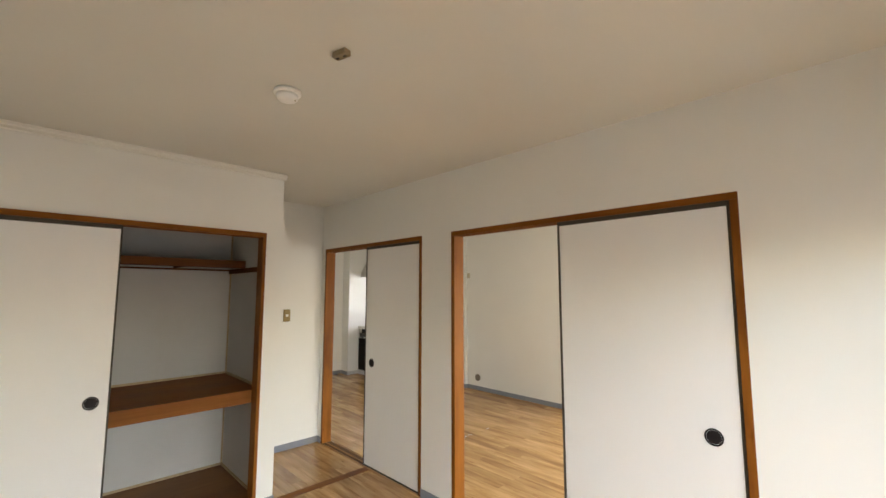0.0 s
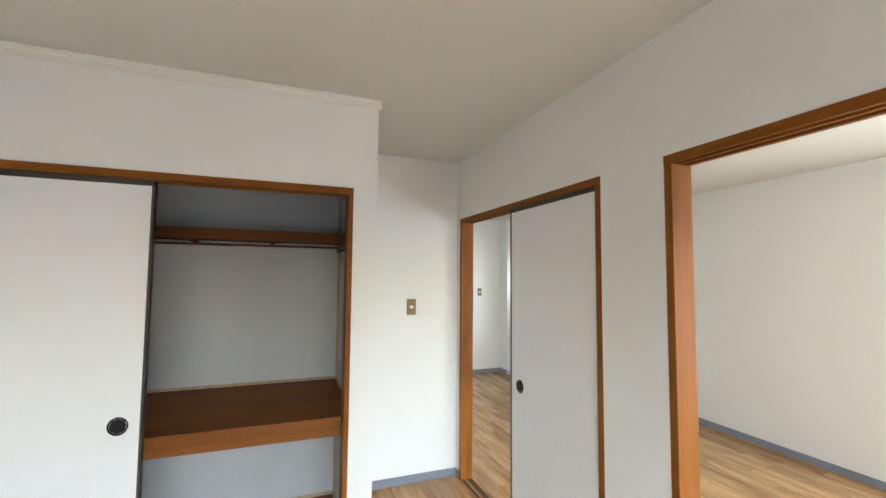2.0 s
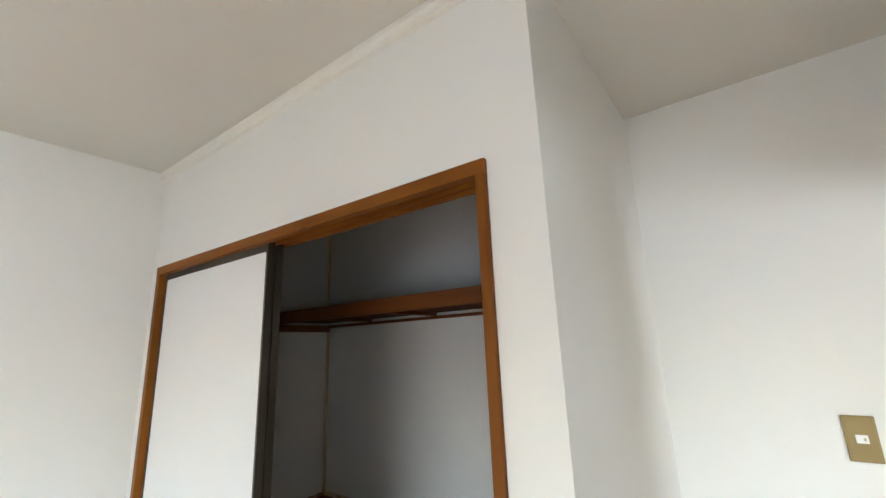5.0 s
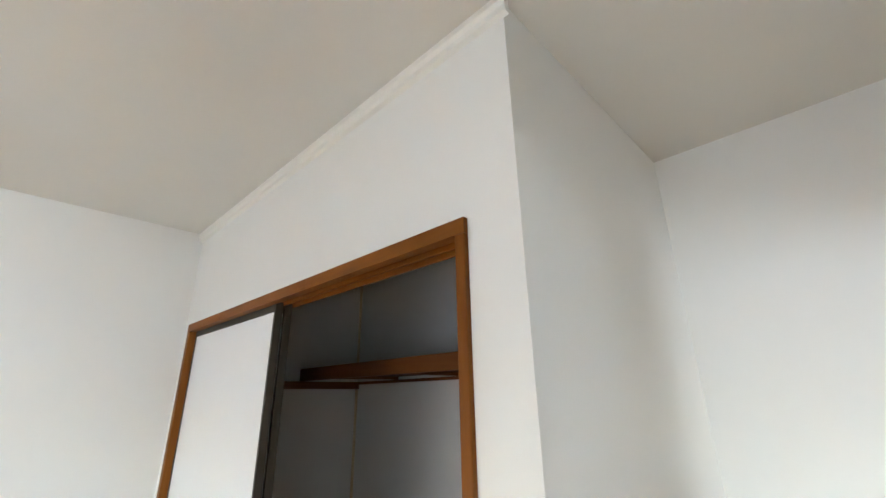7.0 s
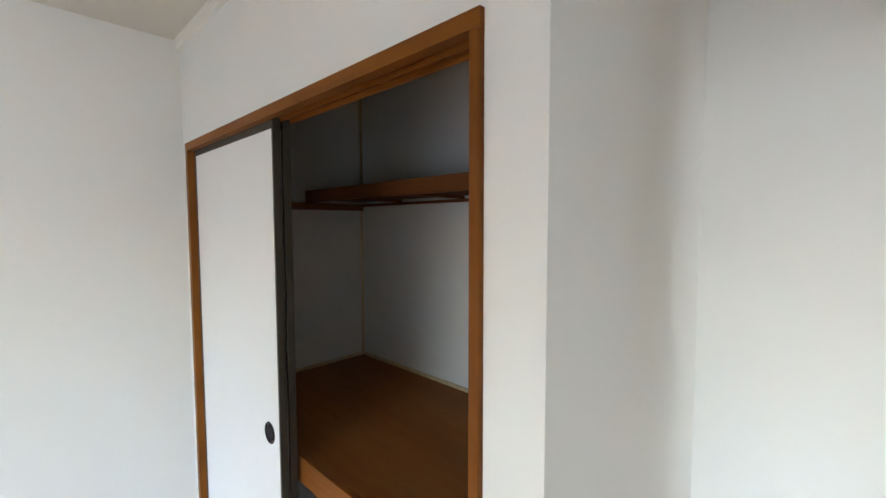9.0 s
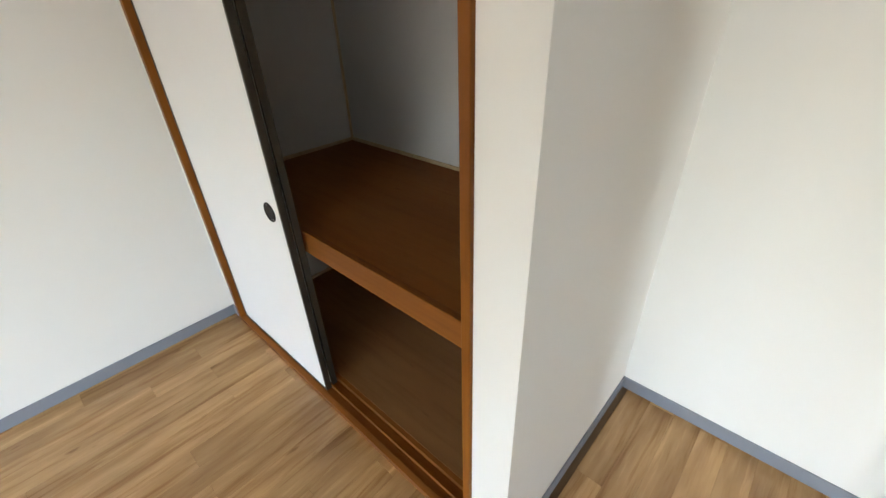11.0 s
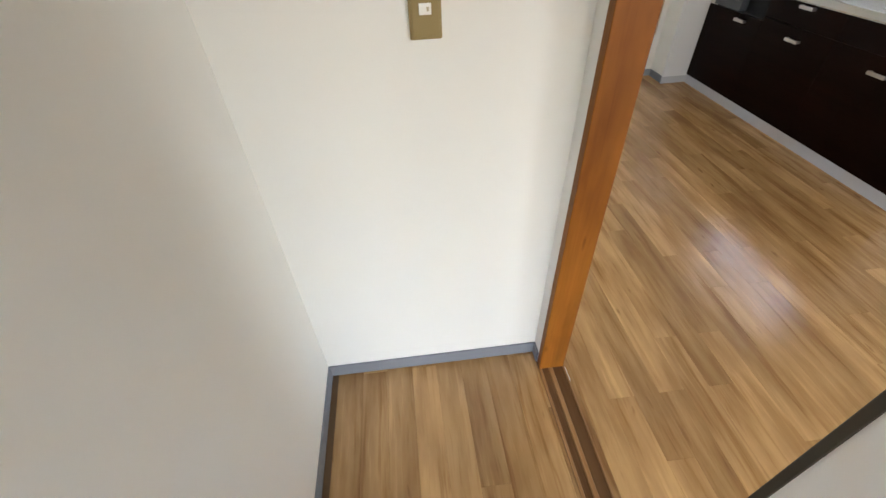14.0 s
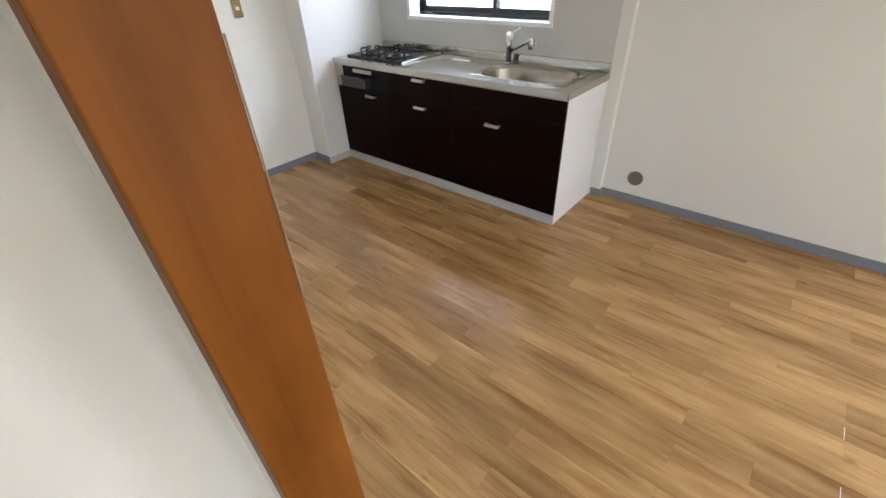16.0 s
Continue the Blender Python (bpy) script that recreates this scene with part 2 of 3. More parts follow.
def tube(points, radius, steps=12):
    """A round bar along points."""
    bm = bmesh.new()
    pts = [Vector(p) for p in points]
    rings = []
    for i, p in enumerate(pts):
        d = (pts[min(i + 1, len(pts) - 1)] - pts[max(i - 1, 0)]).normalized()
        side = d.cross(Vector((0.3, 0.2, 1)) if abs(d.z) < 0.9 else Vector((1, 0, 0))).normalized()
        up = d.cross(side)
        rings.append([bm.verts.new(p + radius * (math.cos(2 * math.pi * j / steps) * side + math.sin(2 * math.pi * j / steps) * up)) for j in range(steps)])
    for a, b in zip(rings, rings[1:]):
        for j in range(steps):
            bm.faces.new((a[j], a[(j + 1) % steps], b[(j + 1) % steps], b[j]))
    bm.faces.new(rings[0]), bm.faces.new(rings[-1])
    bmesh.ops.recalc_face_normals(bm, faces=bm.faces)
    for f in bm.faces:
        f.smooth = len(f.verts) == 4
    return bm


def part(name, bm, material, parent=None, label=""):
    me = bpy.data.meshes.new(name)
    bm.to_mesh(me)
    bm.free()
    me.materials.append(material)
    ob = new(name, me)
    if parent:
        ob.parent = parent
    return tagged(ob, label)


def thing(name, label, category, kind="", group="", at=(0, 0, 0)):
    ob = new(name)
    ob.empty_display_size = 0.1
    return tagged(ob, label, category, group, kind)


def structure(name, bm, material, label, category):
    return tagged(part(name, bm, material), label, category, kind="structure")


# ---- plan ----
H = 2.45                      # ceiling
XL, YS, YB = -2.72, -3.65, -2.95   # west wall, south walls of the two rooms
XW, YN = 2.88, 3.90           # living room: east wall, north wall
X0, T, TS = 0.0155, 0.110, 0.117          # faces of the dividing wall, far edge of the sills
NY = 0.935                    # back of the niche
CX = -0.831                   # end of the closet
WIDE, SMALL, DOORH = (-2.776, -1.005), (-0.678, 0.875), 1.985
CLO = (-2.648, -0.954)        # closet opening
KX, KY0, KY1 = 2.83, 1.455, 3.66   # kitchen wall
KW = (1.99, 3.30, 1.135, 1.80)     # kitchen window y0, y1, z0, z1
EW = (-2.80, -1.30)           # east window of the living room
SWA, SWB, SWZ = (-2.10, -0.20), (0.30, 1.10), 1.88

structure("wall_west", boxes((XL - 0.15, XL, YS, NY + 0.12, 0, H)), WALL, "plain off-white papered wall of the bedroom", "wall")
for nm, ys, xa, xb, (a, b) in (("wall_south", YS, XL - 0.15, T, SWA), ("wall_south_living", YB, T, XW + 0.15, SWB)):
    structure(nm, prism([(xa, 0), (a, 0), (a, SWZ), (b, SWZ), (b, 0), (xb, 0), (xb, H), (xa, H)], 1, ys - 0.15, ys), WALL, "off-white papered wall with a tall window opening", "wall")
structure("wall_divider", prism([(YS, 0), (WIDE[0], 0), (WIDE[0], DOORH), (WIDE[1], DOORH), (WIDE[1], 0), (SMALL[0], 0),
                                (SMALL[0], DOORH), (SMALL[1], DOORH), (SMALL[1], 0), (YN, 0), (YN, H), (YS, H)], 0, X0, T), WALL, "off-white papered wall with two sliding-door openings", "wall")
structure("wall_niche", boxes((CX, X0, NY, NY + 0.12, 0, H)), WALL, "off-white papered back wall of the niche", "wall")
structure("wall_closet_end", boxes((CX - 0.06, CX, 0.05, NY, 0, H)), WALL, "off-white papered end wall of the closet", "wall")
structure("wall_closet_front", prism([(XL, 0), (CLO[0], 0), (CLO[0], 1.98), (CLO[1], 1.98), (CLO[1], 0), (CX, 0), (CX, H), (XL, H)], 1, 0, 0.05),
          WALL, "off-white papered wall round the closet opening", "wall")
structure("wall_east", boxes((XW, XW + 0.15, EW[1], KY0, 0, H), (XW, XW + 0.15, YB, EW[0], 0, H), (XW, XW + 0.15, EW[0], EW[1], 0, 0.30), (XW, XW + 0.15, EW[0], EW[1], 2.02, H)), WALL, "off-white papered living-room wall with grey skirting", "wall")
structure("wall_kitchen", boxes((KX, XW + 0.15, KY0, KW[0], 0, H), (KX, XW + 0.15, KW[1], YN + 0.12, 0, H), (KX, XW + 0.15, KW[0], KW[1], 0, KW[2]), (KX, XW + 0.15, KW[0], KW[1], KW[3], H)),
          WALL, "off-white kitchen wall with a window opening", "wall")
structure("wall_kitchen_column", boxes((2.032, KX, 3.682, YN, 0, H)), WALL, "off-white papered column beside the kitchen", "wall")
structure("wall_north", boxes((T, KX, YN, YN + 0.12, 0, H)), WALL, "off-white papered end wall of the living room", "wall")
structure("ceiling", boxes((XL - 0.15, XW + 0.15, YS - 0.15, YN + 0.12, H, H + 0.12)), CEIL, "cream papered ceiling, plain and slightly uneven", "ceiling")
structure("ground", boxes((-400, 400, -400, 400, -3.2, -3.0)), GROUND, "grey open ground outside the building", "ground")
# out-of-view slabs, added: the upper blocks sun and high sky at the windows
structure("added_overhang", boxes((XL - 0.5, XW + 0.5, YS - 1.35, YB - 0.15, H + 0.13, H + 0.28)), CONCRETE, "added out-of-view concrete slab that keeps sun off the windows", "balcony")
structure("added_outer_floor", boxes((XL - 0.5, T, YS - 1.35, YS - 0.16, -0.30, -0.12), (T, XW + 0.5, YS - 1.35, YB - 0.16, -0.30, -0.12)), OUTER_SLAB, "added out-of-view dark concrete slab outside the windows", "balcony")
structure("cornice", prism([(0.0, H), (-0.022, H), (-0.022, H - 0.016), (-0.014, H - 0.024), (-0.014, H - 0.040), (0.0, H - 0.044)], 0, XL, CX + 0.014),
          CORNICE, "white painted cornice strip above the closet", "cornice")

# window frames of the south side
for k, ((a, b), ys) in enumerate(((SWA, YS), (SWB, YB)), 1):
    wf = tagged(new("window_%d" % k), "tall dark aluminium window frame, wide open", "window", kind="structure")
    part("window_frame", boxes((a, a + 0.03, ys - 0.12, ys - 0.03, 0.03, SWZ - 0.03), (b - 0.03, b, ys - 0.12, ys - 0.03, 0.03, SWZ - 0.03),
                               (a, b, ys - 0.12, ys - 0.03, SWZ - 0.03, SWZ), (a, b, ys - 0.12, ys - 0.03, 0, 0.03)), ALU, wf)

wf = tagged(new("window_4"), "dark aluminium window frame in the living-room wall", "window", kind="structure")
part("window_frame", boxes((XW + 0.03, XW + 0.12, EW[0], EW[0] + 0.03, 0.33, 1.99), (XW + 0.03, XW + 0.12, EW[1] - 0.03, EW[1], 0.33, 1.99),
                           (XW + 0.03, XW + 0.12, EW[0], EW[1], 1.99, 2.02), (XW + 0.03, XW + 0.12, EW[0], EW[1], 0.30, 0.33)), ALU, wf)

# ---- skirting ----
SK, SD = 0.062, 0.007


def skirting(*corners):
    structure("baseboard", boxes(*corners, edge=0.0015), BASE, "blue-grey vinyl skirting strip along the wall foot", "baseboard")


skirting((XL, XL + SD, YS, 0, 0, SK))
skirting((XL + SD, CLO[0] - 0.001, -SD, 0, 0, SK))
skirting((CLO[1] + 0.001, CX, -SD, 0, 0, SK))
skirting((CX, CX + SD, -SD, NY, 0, SK))
skirting((CX + SD, X0, NY - SD, NY, 0, SK))
skirting((X0 - SD, X0, WIDE[1] + 0.001, SMALL[0] - 0.001, 0, SK))
skirting((X0 - SD, X0, YS, WIDE[0] - 0.001, 0, SK))
skirting((X0 - SD, X0, SMALL[1] + 0.004, NY - SD, 0, SK))
skirting((XW - SD, XW, YB, KY0, 0, SK))
skirting((KX - SD, XW - SD, KY0 - SD, KY0, 0, SK))
skirting((KX - SD, KX, KY0, 1.52, 0, SK))
skirting((T, 2.032, YN - SD, YN, 0, SK))
skirting((2.032 - SD, 2.032, 3.684, YN - SD, 0, SK))
skirting((T, T + SD, SMALL[1] + 0.004, YN - SD, 0, SK))
skirting((T, T + SD, WIDE[1] + 0.004, SMALL[0] - 0.004, 0, SK))


# ---- door frames ----
def door_frame(name, y0, y1):
    """Stained frame round an opening in the dividing wall."""
    f = tagged(new(name), "orange-brown stained wooden frame of a sliding-door opening", "door frame", kind="structure")
    w, x0, x1 = 0.033, 0.0130, 0.1130
    part("jamb", box(bmesh.new(), x0, x1, y0, y0 + w, 0, DOORH - w, edge=0.0025), FRAME[2], f)
    part("jamb", box(bmesh.new(), x0, x1, y1 - w, y1, 0, DOORH - w, edge=0.0025), FRAME[2], f)
    z0, z1 = DOORH - w, DOORH
    part("header", prism([(x0, z0), (0.022, z0), (0.022, z0 + 0.014), (0.052, z0 + 0.014), (0.052, z0), (0.064, z0), (0.064, z0 + 0.014),
                          (0.094, z0 + 0.014), (0.094, z0), (x1, z0), (x1, z1), (x0, z1)], 1, y0, y1), FRAME[1], f)
    sill = part("sill", prism([(0.0121, -0.006), (TS, -0.006), (TS, 0.005), (0.1105, 0.005), (0.109, 0.001), (0.068, 0.001), (0.066, 0.005),
                               (0.052, 0.005), (0.050, 0.001), (0.024, 0.001), (0.022, 0.005), (0.012, 0.005)], 1, y0 + w, y1 - w), SILLPALE, f)
    part("groove", box(bmesh.new(), 0.025, 0.049, y0 + w, y1 - w, 0.0005, 0.0025), SILLDARK, sill, "dark worn sliding groove")
    part("groove", box(bmesh.new(), 0.069, 0.108, y0 + w, y1 - w, 0.0005, 0.0025), SILLDARK, sill, "dark worn sliding groove")
    return f


door_frame("door_frame_1", *WIDE)
small_frame = door_frame("door_frame_2", *SMALL)
part("worn_edge", box(bmesh.new(), 0.1129, 0.1137, 0.8407, 0.8430, 1.24, 1.48), BATTEN, small_frame, "pale worn sliver along the jamb edge")
part("worn_edge", box(bmesh.new(), 0.1172, 0.1188, 0.775, 0.838, 0.0005, 0.0052), PLASTIC, small_frame, "pale worn sliver along the sill edge")

cf = tagged(new("closet_frame"), "orange-brown stained wooden frame round the closet opening", "door frame", kind="structure")
w = 0.033
for a, b in ((CLO[0], CLO[0] + 0.030), (CLO[1] - 0.025, CLO[1])):
    part("jamb", box(bmesh.new(), a, b, -0.012, 0.087, 0, 1.98 - w, edge=0.0025), FRAME[2], cf)
z0 = 1.98 - w
part("header", prism([(-0.012, z0), (0.014, z0), (0.014, z0 + 0.014), (0.0438, z0 + 0.014), (0.0438, z0), (0.0497, z0), (0.0497, z0 + 0.014),
                      (0.082, z0 + 0.014), (0.082, z0), (0.087, z0), (0.087, 1.98), (-0.012, 1.98)], 0, CLO[0], CLO[1]), FRAME[0], cf)
part("sill", prism([(-0.012, 0), (0.105, 0), (0.105, 0.040), (0.086, 0.040), (0.084, 0.024), (0.0498, 0.024), (0.0497, 0.036), (0.0438, 0.036),
                    (0.0437, 0.020), (0.012, 0.020), (0.010, 0.030), (-0.012, 0.026)], 0, CLO[0] + 0.030, CLO[1] - 0.025), SHELF[0], cf)


# ---- papered sliding doors ----
def sliding_door(name, label, run, depth, lo, hi, z0, z1, pull, front, t=0.013, e=0.014):
    """run: axis of travel (0 x, 1 y); depth: middle of its thickness; pull: place of the finger pull along the run; front: side that faces the room."""
    d = tagged(new(name), label, "sliding door", group="papered sliding doors", kind="structure")

    def b(a0, a1, d0, d1, za, zb, edge=0.0):
        c = (a0, a1, d0, d1) if run == 0 else (d0, d1, a0, a1)
        return box(bmesh.new(), *c, za, zb, edge=edge)
    part("panel", b(lo + e, hi - e, depth - t + 0.003, depth + t - 0.003, z0 + e, z1 - 0.034), PAPER, d)
    part("stile", b(lo, lo + e, depth - t, depth + t, z0, z1, 0.002), LACQUER, d, "thin dark lacquered edge")
    part("stile", b(hi - e, hi, depth - t, depth + t, z0, z1, 0.002), LACQUER, d, "thin dark lacquered edge")
    part("rail", b(lo + e, hi - e, depth - t, depth + t, z0, z0 + e, 0.002), LACQUER, d, "thin dark lacquered edge")
    part("rail", b(lo + e, hi - e, depth - t, depth + t, z1 - 0.034, z1, 0.002), LACQUER, d, "thin dark lacquered edge")
    if pull is not None:
        face = depth + front * (t - 0.003)
        ax = (0, front, 0) if run == 0 else (front, 0, 0)
        at = (pull, face, 0.903) if run == 0 else (face, pull, 0.903)
        ring = part("finger_pull", lathe([(0.037, -0.004), (0.038, 0.0015), (0.036, 0.0035), (0.033, 0.003), (0.031, 0.0005), (0.0305, -0.0035)], ax, at), CUP, d, "round black finger pull")
        part("cup", lathe([(0.0303, -0.0025), (0.030, 0.0006), (0.022, 0.0002), (0.004, 0.0001)], ax, at, 24), CUP, ring)
    return d


D = "white papered sliding door with thin dark edges, slid open"
ZT = DOORH - 0.023
sliding_door("door_1", D, 1, 0.037, WIDE[0] + 0.033, -1.880, 0.003, ZT, -2.625, -1)
sliding_door("door_2", D, 1, 0.079, WIDE[0] + 0.036, -1.890, 0.003, ZT, None, 1)
sliding_door("door_3", D, 1, 0.037, SMALL[0] + 0.033, 0.118, 0.003, ZT, 0.012, -1)
sliding_door("door_4", D, 1, 0.079, SMALL[0] + 0.036, 0.104, 0.003, ZT, None, 1)
C = "white papered closet sliding door with dark edges"
sliding_door("door_5", C, 0, 0.030, CLO[0] + 0.031, -1.812, 0.022, 1.957, -1.899, -1, 0.0135, 0.010)
sliding_door("door_6", C, 0, 0.0635, CLO[0] + 0.033, -1.816, 0.026, 1.957, None, -1, 0.0135, 0.010)

# ---- closet inside ----
IX0, IX1, IY, DZ = -2.618, -0.905, 0.913, 0.817
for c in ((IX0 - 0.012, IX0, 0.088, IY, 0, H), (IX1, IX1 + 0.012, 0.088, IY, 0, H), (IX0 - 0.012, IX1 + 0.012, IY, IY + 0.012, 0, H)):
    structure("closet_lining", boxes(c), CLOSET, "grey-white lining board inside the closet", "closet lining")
structure("closet_floor", boxes((IX0, IX1, 0.106, IY, 0, 0.040)), LOWPLY, "worn brown plywood floor of the closet", "closet floor")
mid = tagged(new("closet_middle_shelf"), "brown plywood closet shelf with a solid timber front edge", "shelf")
part("board", box(bmesh.new(), IX0, IX1, 0.114, IY - 0.001, DZ - 0.012, DZ), PLY, mid)
part("front_edge", box(bmesh.new(), IX0, IX1, 0.089, 0.114, DZ - 0.092, DZ + 0.003, edge=0.003), SHELF[0], mid, "orange-brown solid timber front edge")
for x in (-2.2, -1.77, -1.34):
    part("joist", box(bmesh.new(), x - 0.018, x + 0.018, 0.115, IY - 0.002, DZ - 0.055, DZ - 0.0125), SHELF[1], mid)
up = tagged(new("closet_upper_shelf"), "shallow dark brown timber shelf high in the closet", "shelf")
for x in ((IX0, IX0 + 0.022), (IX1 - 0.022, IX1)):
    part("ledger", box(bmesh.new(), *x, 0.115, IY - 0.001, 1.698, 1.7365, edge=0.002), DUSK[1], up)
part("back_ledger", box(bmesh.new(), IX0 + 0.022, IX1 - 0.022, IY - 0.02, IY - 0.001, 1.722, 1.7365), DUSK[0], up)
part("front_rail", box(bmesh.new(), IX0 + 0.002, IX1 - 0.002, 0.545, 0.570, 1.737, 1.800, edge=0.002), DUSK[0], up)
part("board", box(bmesh.new(), IX0 + 0.002, IX1 - 0.002, 0.571, IY - 0.002, 1.7515, 1.760), UNDER_SHADE, up)
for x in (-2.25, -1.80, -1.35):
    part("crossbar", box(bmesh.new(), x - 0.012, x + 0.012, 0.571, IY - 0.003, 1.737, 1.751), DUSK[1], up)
for z in (DZ, 0.040):
    structure("trim", boxes((IX0, IX0 + 0.012, 0.14, IY - 0.012, z, z + 0.016)), BATTEN, "pale wooden corner batten inside the closet", "trim")
    structure("trim", boxes((IX1 - 0.012, IX1, 0.14, IY - 0.012, z, z + 0.016)), BATTEN, "pale wooden corner batten inside the closet", "trim")
    structure("trim", boxes((IX0, IX1, IY - 0.012, IY, z, z + 0.016)), BATTEN, "pale wooden corner batten inside the closet", "trim")
for za, zb in ((0.056, DZ - 0.013), (DZ + 0.016, 1.697), (1.761, H)):
    for x in (IX0, IX1 - 0.011):
        structure("trim", boxes((x, x + 0.011, IY - 0.011, IY, za, zb)), BATTEN, "pale wooden corner batten inside the closet", "trim")

# ---- wall and ceiling fittings ----


def switch(x, y, z):
    """Wall switch that faces south."""
    s = tagged(new("light_switch"), "gold-coloured switch plate with one small white rocker", "light switch", group="wall switches")
    part("plate", box(bmesh.new(), x - 0.035, x + 0.035, y - 0.007, y, z - 0.06, z + 0.06, edge=0.003), BRASS, s)
    part("bezel", box(bmesh.new(), x - 0.029, x + 0.029, y - 0.009, y - 0.006, z - 0.053, z + 0.053, edge=0.001), BRASS, s)
    r = part("rocker", box(bmesh.new(), x - 0.013, x + 0.013, y - 0.0125, y - 0.008, z - 0.011, z + 0.011, edge=0.0015), PLASTIC, s, "small white rocker")
    part("mark", box(bmesh.new(), x + 0.003, x + 0.008, y - 0.0131, y - 0.0124, z - 0.004, z + 0.004), BEIGE, r)
    return s


switch(-0.361, NY, 1.300)
switch(1.653, YN, 1.279)


def outlet(y, z):
    """Wall socket on the east wall."""
    s = tagged(new("wall_socket"), "beige double wall socket above the skirting", "socket", group="wall sockets")
    part("plate", box(bmesh.new(), XW - 0.008, XW, y - 0.035, y + 0.035, z - 0.06, z + 0.06, edge=0.003), BEIGE, s)
    for dz in (-0.024, 0.024):
        f = part("socket_face", box(bmesh.new(), XW - 0.0105, XW - 0.007, y - 0.015, y + 0.015, z + dz - 0.016, z + dz + 0.016, edge=0.001), BEIGE, s)
        for dy in (-0.006, 0.006):
            part("slot", box(bmesh.new(), XW - 0.0109, XW - 0.010, y + dy - 0.001, y + dy + 0.001, z + dz - 0.006, z + dz + 0.004), SLOT, f)


outlet(-0.522, 0.280)
outlet(-0.833, 0.283)

vc = tagged(new("vent_cover"), "round taupe plastic cover low on the wall", "vent cover")
part("rim", lathe([(0.052, 0), (0.052, 0.006), (0.048, 0.010), (0.044, 0.009)], (-1, 0, 0), (XW, 1.237, 0.190), 36), TAUPE, vc)
part("disc", lathe([(0.0435, 0.005), (0.042, 0.0115), (0.02, 0.0135), (0.003, 0.014)], (-1, 0, 0), (XW, 1.237, 0.190), 36), TAUPE, vc)

wb = tagged(new("thermostat_box"), "small beige wall box high on the wall", "wall box")
part("housing", box(bmesh.new(), XW - 0.035, XW, 1.385, 1.425, 1.745, 1.83, edge=0.004), BEIGE, wb)
part("cover", box(bmesh.new(), XW - 0.038, XW - 0.034, 1.389, 1.421, 1.750, 1.825, edge=0.001), BEIGE, wb)

fc = tagged(new("floor_cap"), "small white plastic cable cap on the floor", "cable cap")
part("dome", lathe([(0.036, 0.0), (0.035, 0.008), (0.028, 0.016), (0.015, 0.020), (0.003, 0.021)], (0, 0, 1), (2.80, -0.755, 0.001), 24), PLASTIC, fc)
part("stub", tube([(2.80, -0.755, 0.008), (2.85, -0.72, 0.008), (2.868, -0.70, 0.010)], 0.004), PLASTIC, fc)

sd = tagged(new("smoke_detector"), "round white smoke detector on the ceiling", "smoke detector")
part("base", lathe([(0.058, 0), (0.060, 0.013), (0.055, 0.019)], (0, 0, -1), (-1.412, -1.372, H), 40), PLASTIC, sd)
part("dome", lathe([(0.047, 0.018), (0.046, 0.036), (0.038, 0.044), (0.020, 0.048), (0.003, 0.048)], (0, 0, -1), (-1.412, -1.372, H), 40), PLASTIC, sd)
part("lamp_dot", lathe([(0.004, 0.042), (0.003, 0.0475)], (0, 0, -1), (-1.386, -1.397, H), 12), BEIGE, sd)

rc = tagged(new("ceiling_rose"), "small brown plastic lamp socket on the ceiling", "ceiling socket")
bm = box(bmesh.new(), -0.034, 0.034, -0.017, 0.017, -0.024, 0, edge=0.005)
bmesh.ops.transform(bm, matrix=pose(-1.402, -1.822, H, 0, 0, -75), verts=bm.verts)
part("housing", bm, BROWNBOX, rc)
for dx in (-0.018, 0.018):
    bm = box(bmesh.new(), dx - 0.007, dx + 0.007, -0.004, 0.004, -0.0255, -0.0235)
    bmesh.ops.transform(bm, matrix=pose(-1.402, -1.822, H, 0, 0, -75), verts=bm.verts)
    part("slot", bm, SLOT, rc)

# ---- kitchen ----
FX, CT = 2.243, 0.875          # face of the cabinets, top of the worktop
K0, K1 = 1.535, 3.655
structure("kitchen_splash_panel", boxes((KX - 0.004, KX, 1.53, KW[0], CT, 1.86), (KX - 0.004, KX, KW[1], K1, CT, 1.86), (KX - 0.004, KX, KW[0], KW[1], CT, KW[2])),
          TILEPAN, "glossy light grey splash panel behind the worktop", "wall panel")
sp = tagged(new("kitchen_side_panel"), "tall glossy white panel at the end of the kitchen", "panel")
part("panel", box(bmesh.new(), 2.022, KX - 0.005, 3.661, 3.681, SK, 1.86, edge=0.002), MELAMINE, sp)
part("plinth", box(bmesh.new(), 2.024, KX - 0.005, 3.6625, 3.681, 0, SK), KICK, sp)


def handle(parent, y, z, half=0.055):
    h = part("handle", box(bmesh.new(), FX - 0.030, FX - 0.021, y - half, y + half, z - 0.010, z + 0.010, edge=0.002), SATIN, parent, "short satin metal bar handle")
    for s in (-1, 1):
        part("post", box(bmesh.new(), FX - 0.022, FX + 0.001, y + s * (half - 0.006) - 0.005, y + s * (half - 0.006) + 0.005, z - 0.008, z + 0.008), SATIN, h)


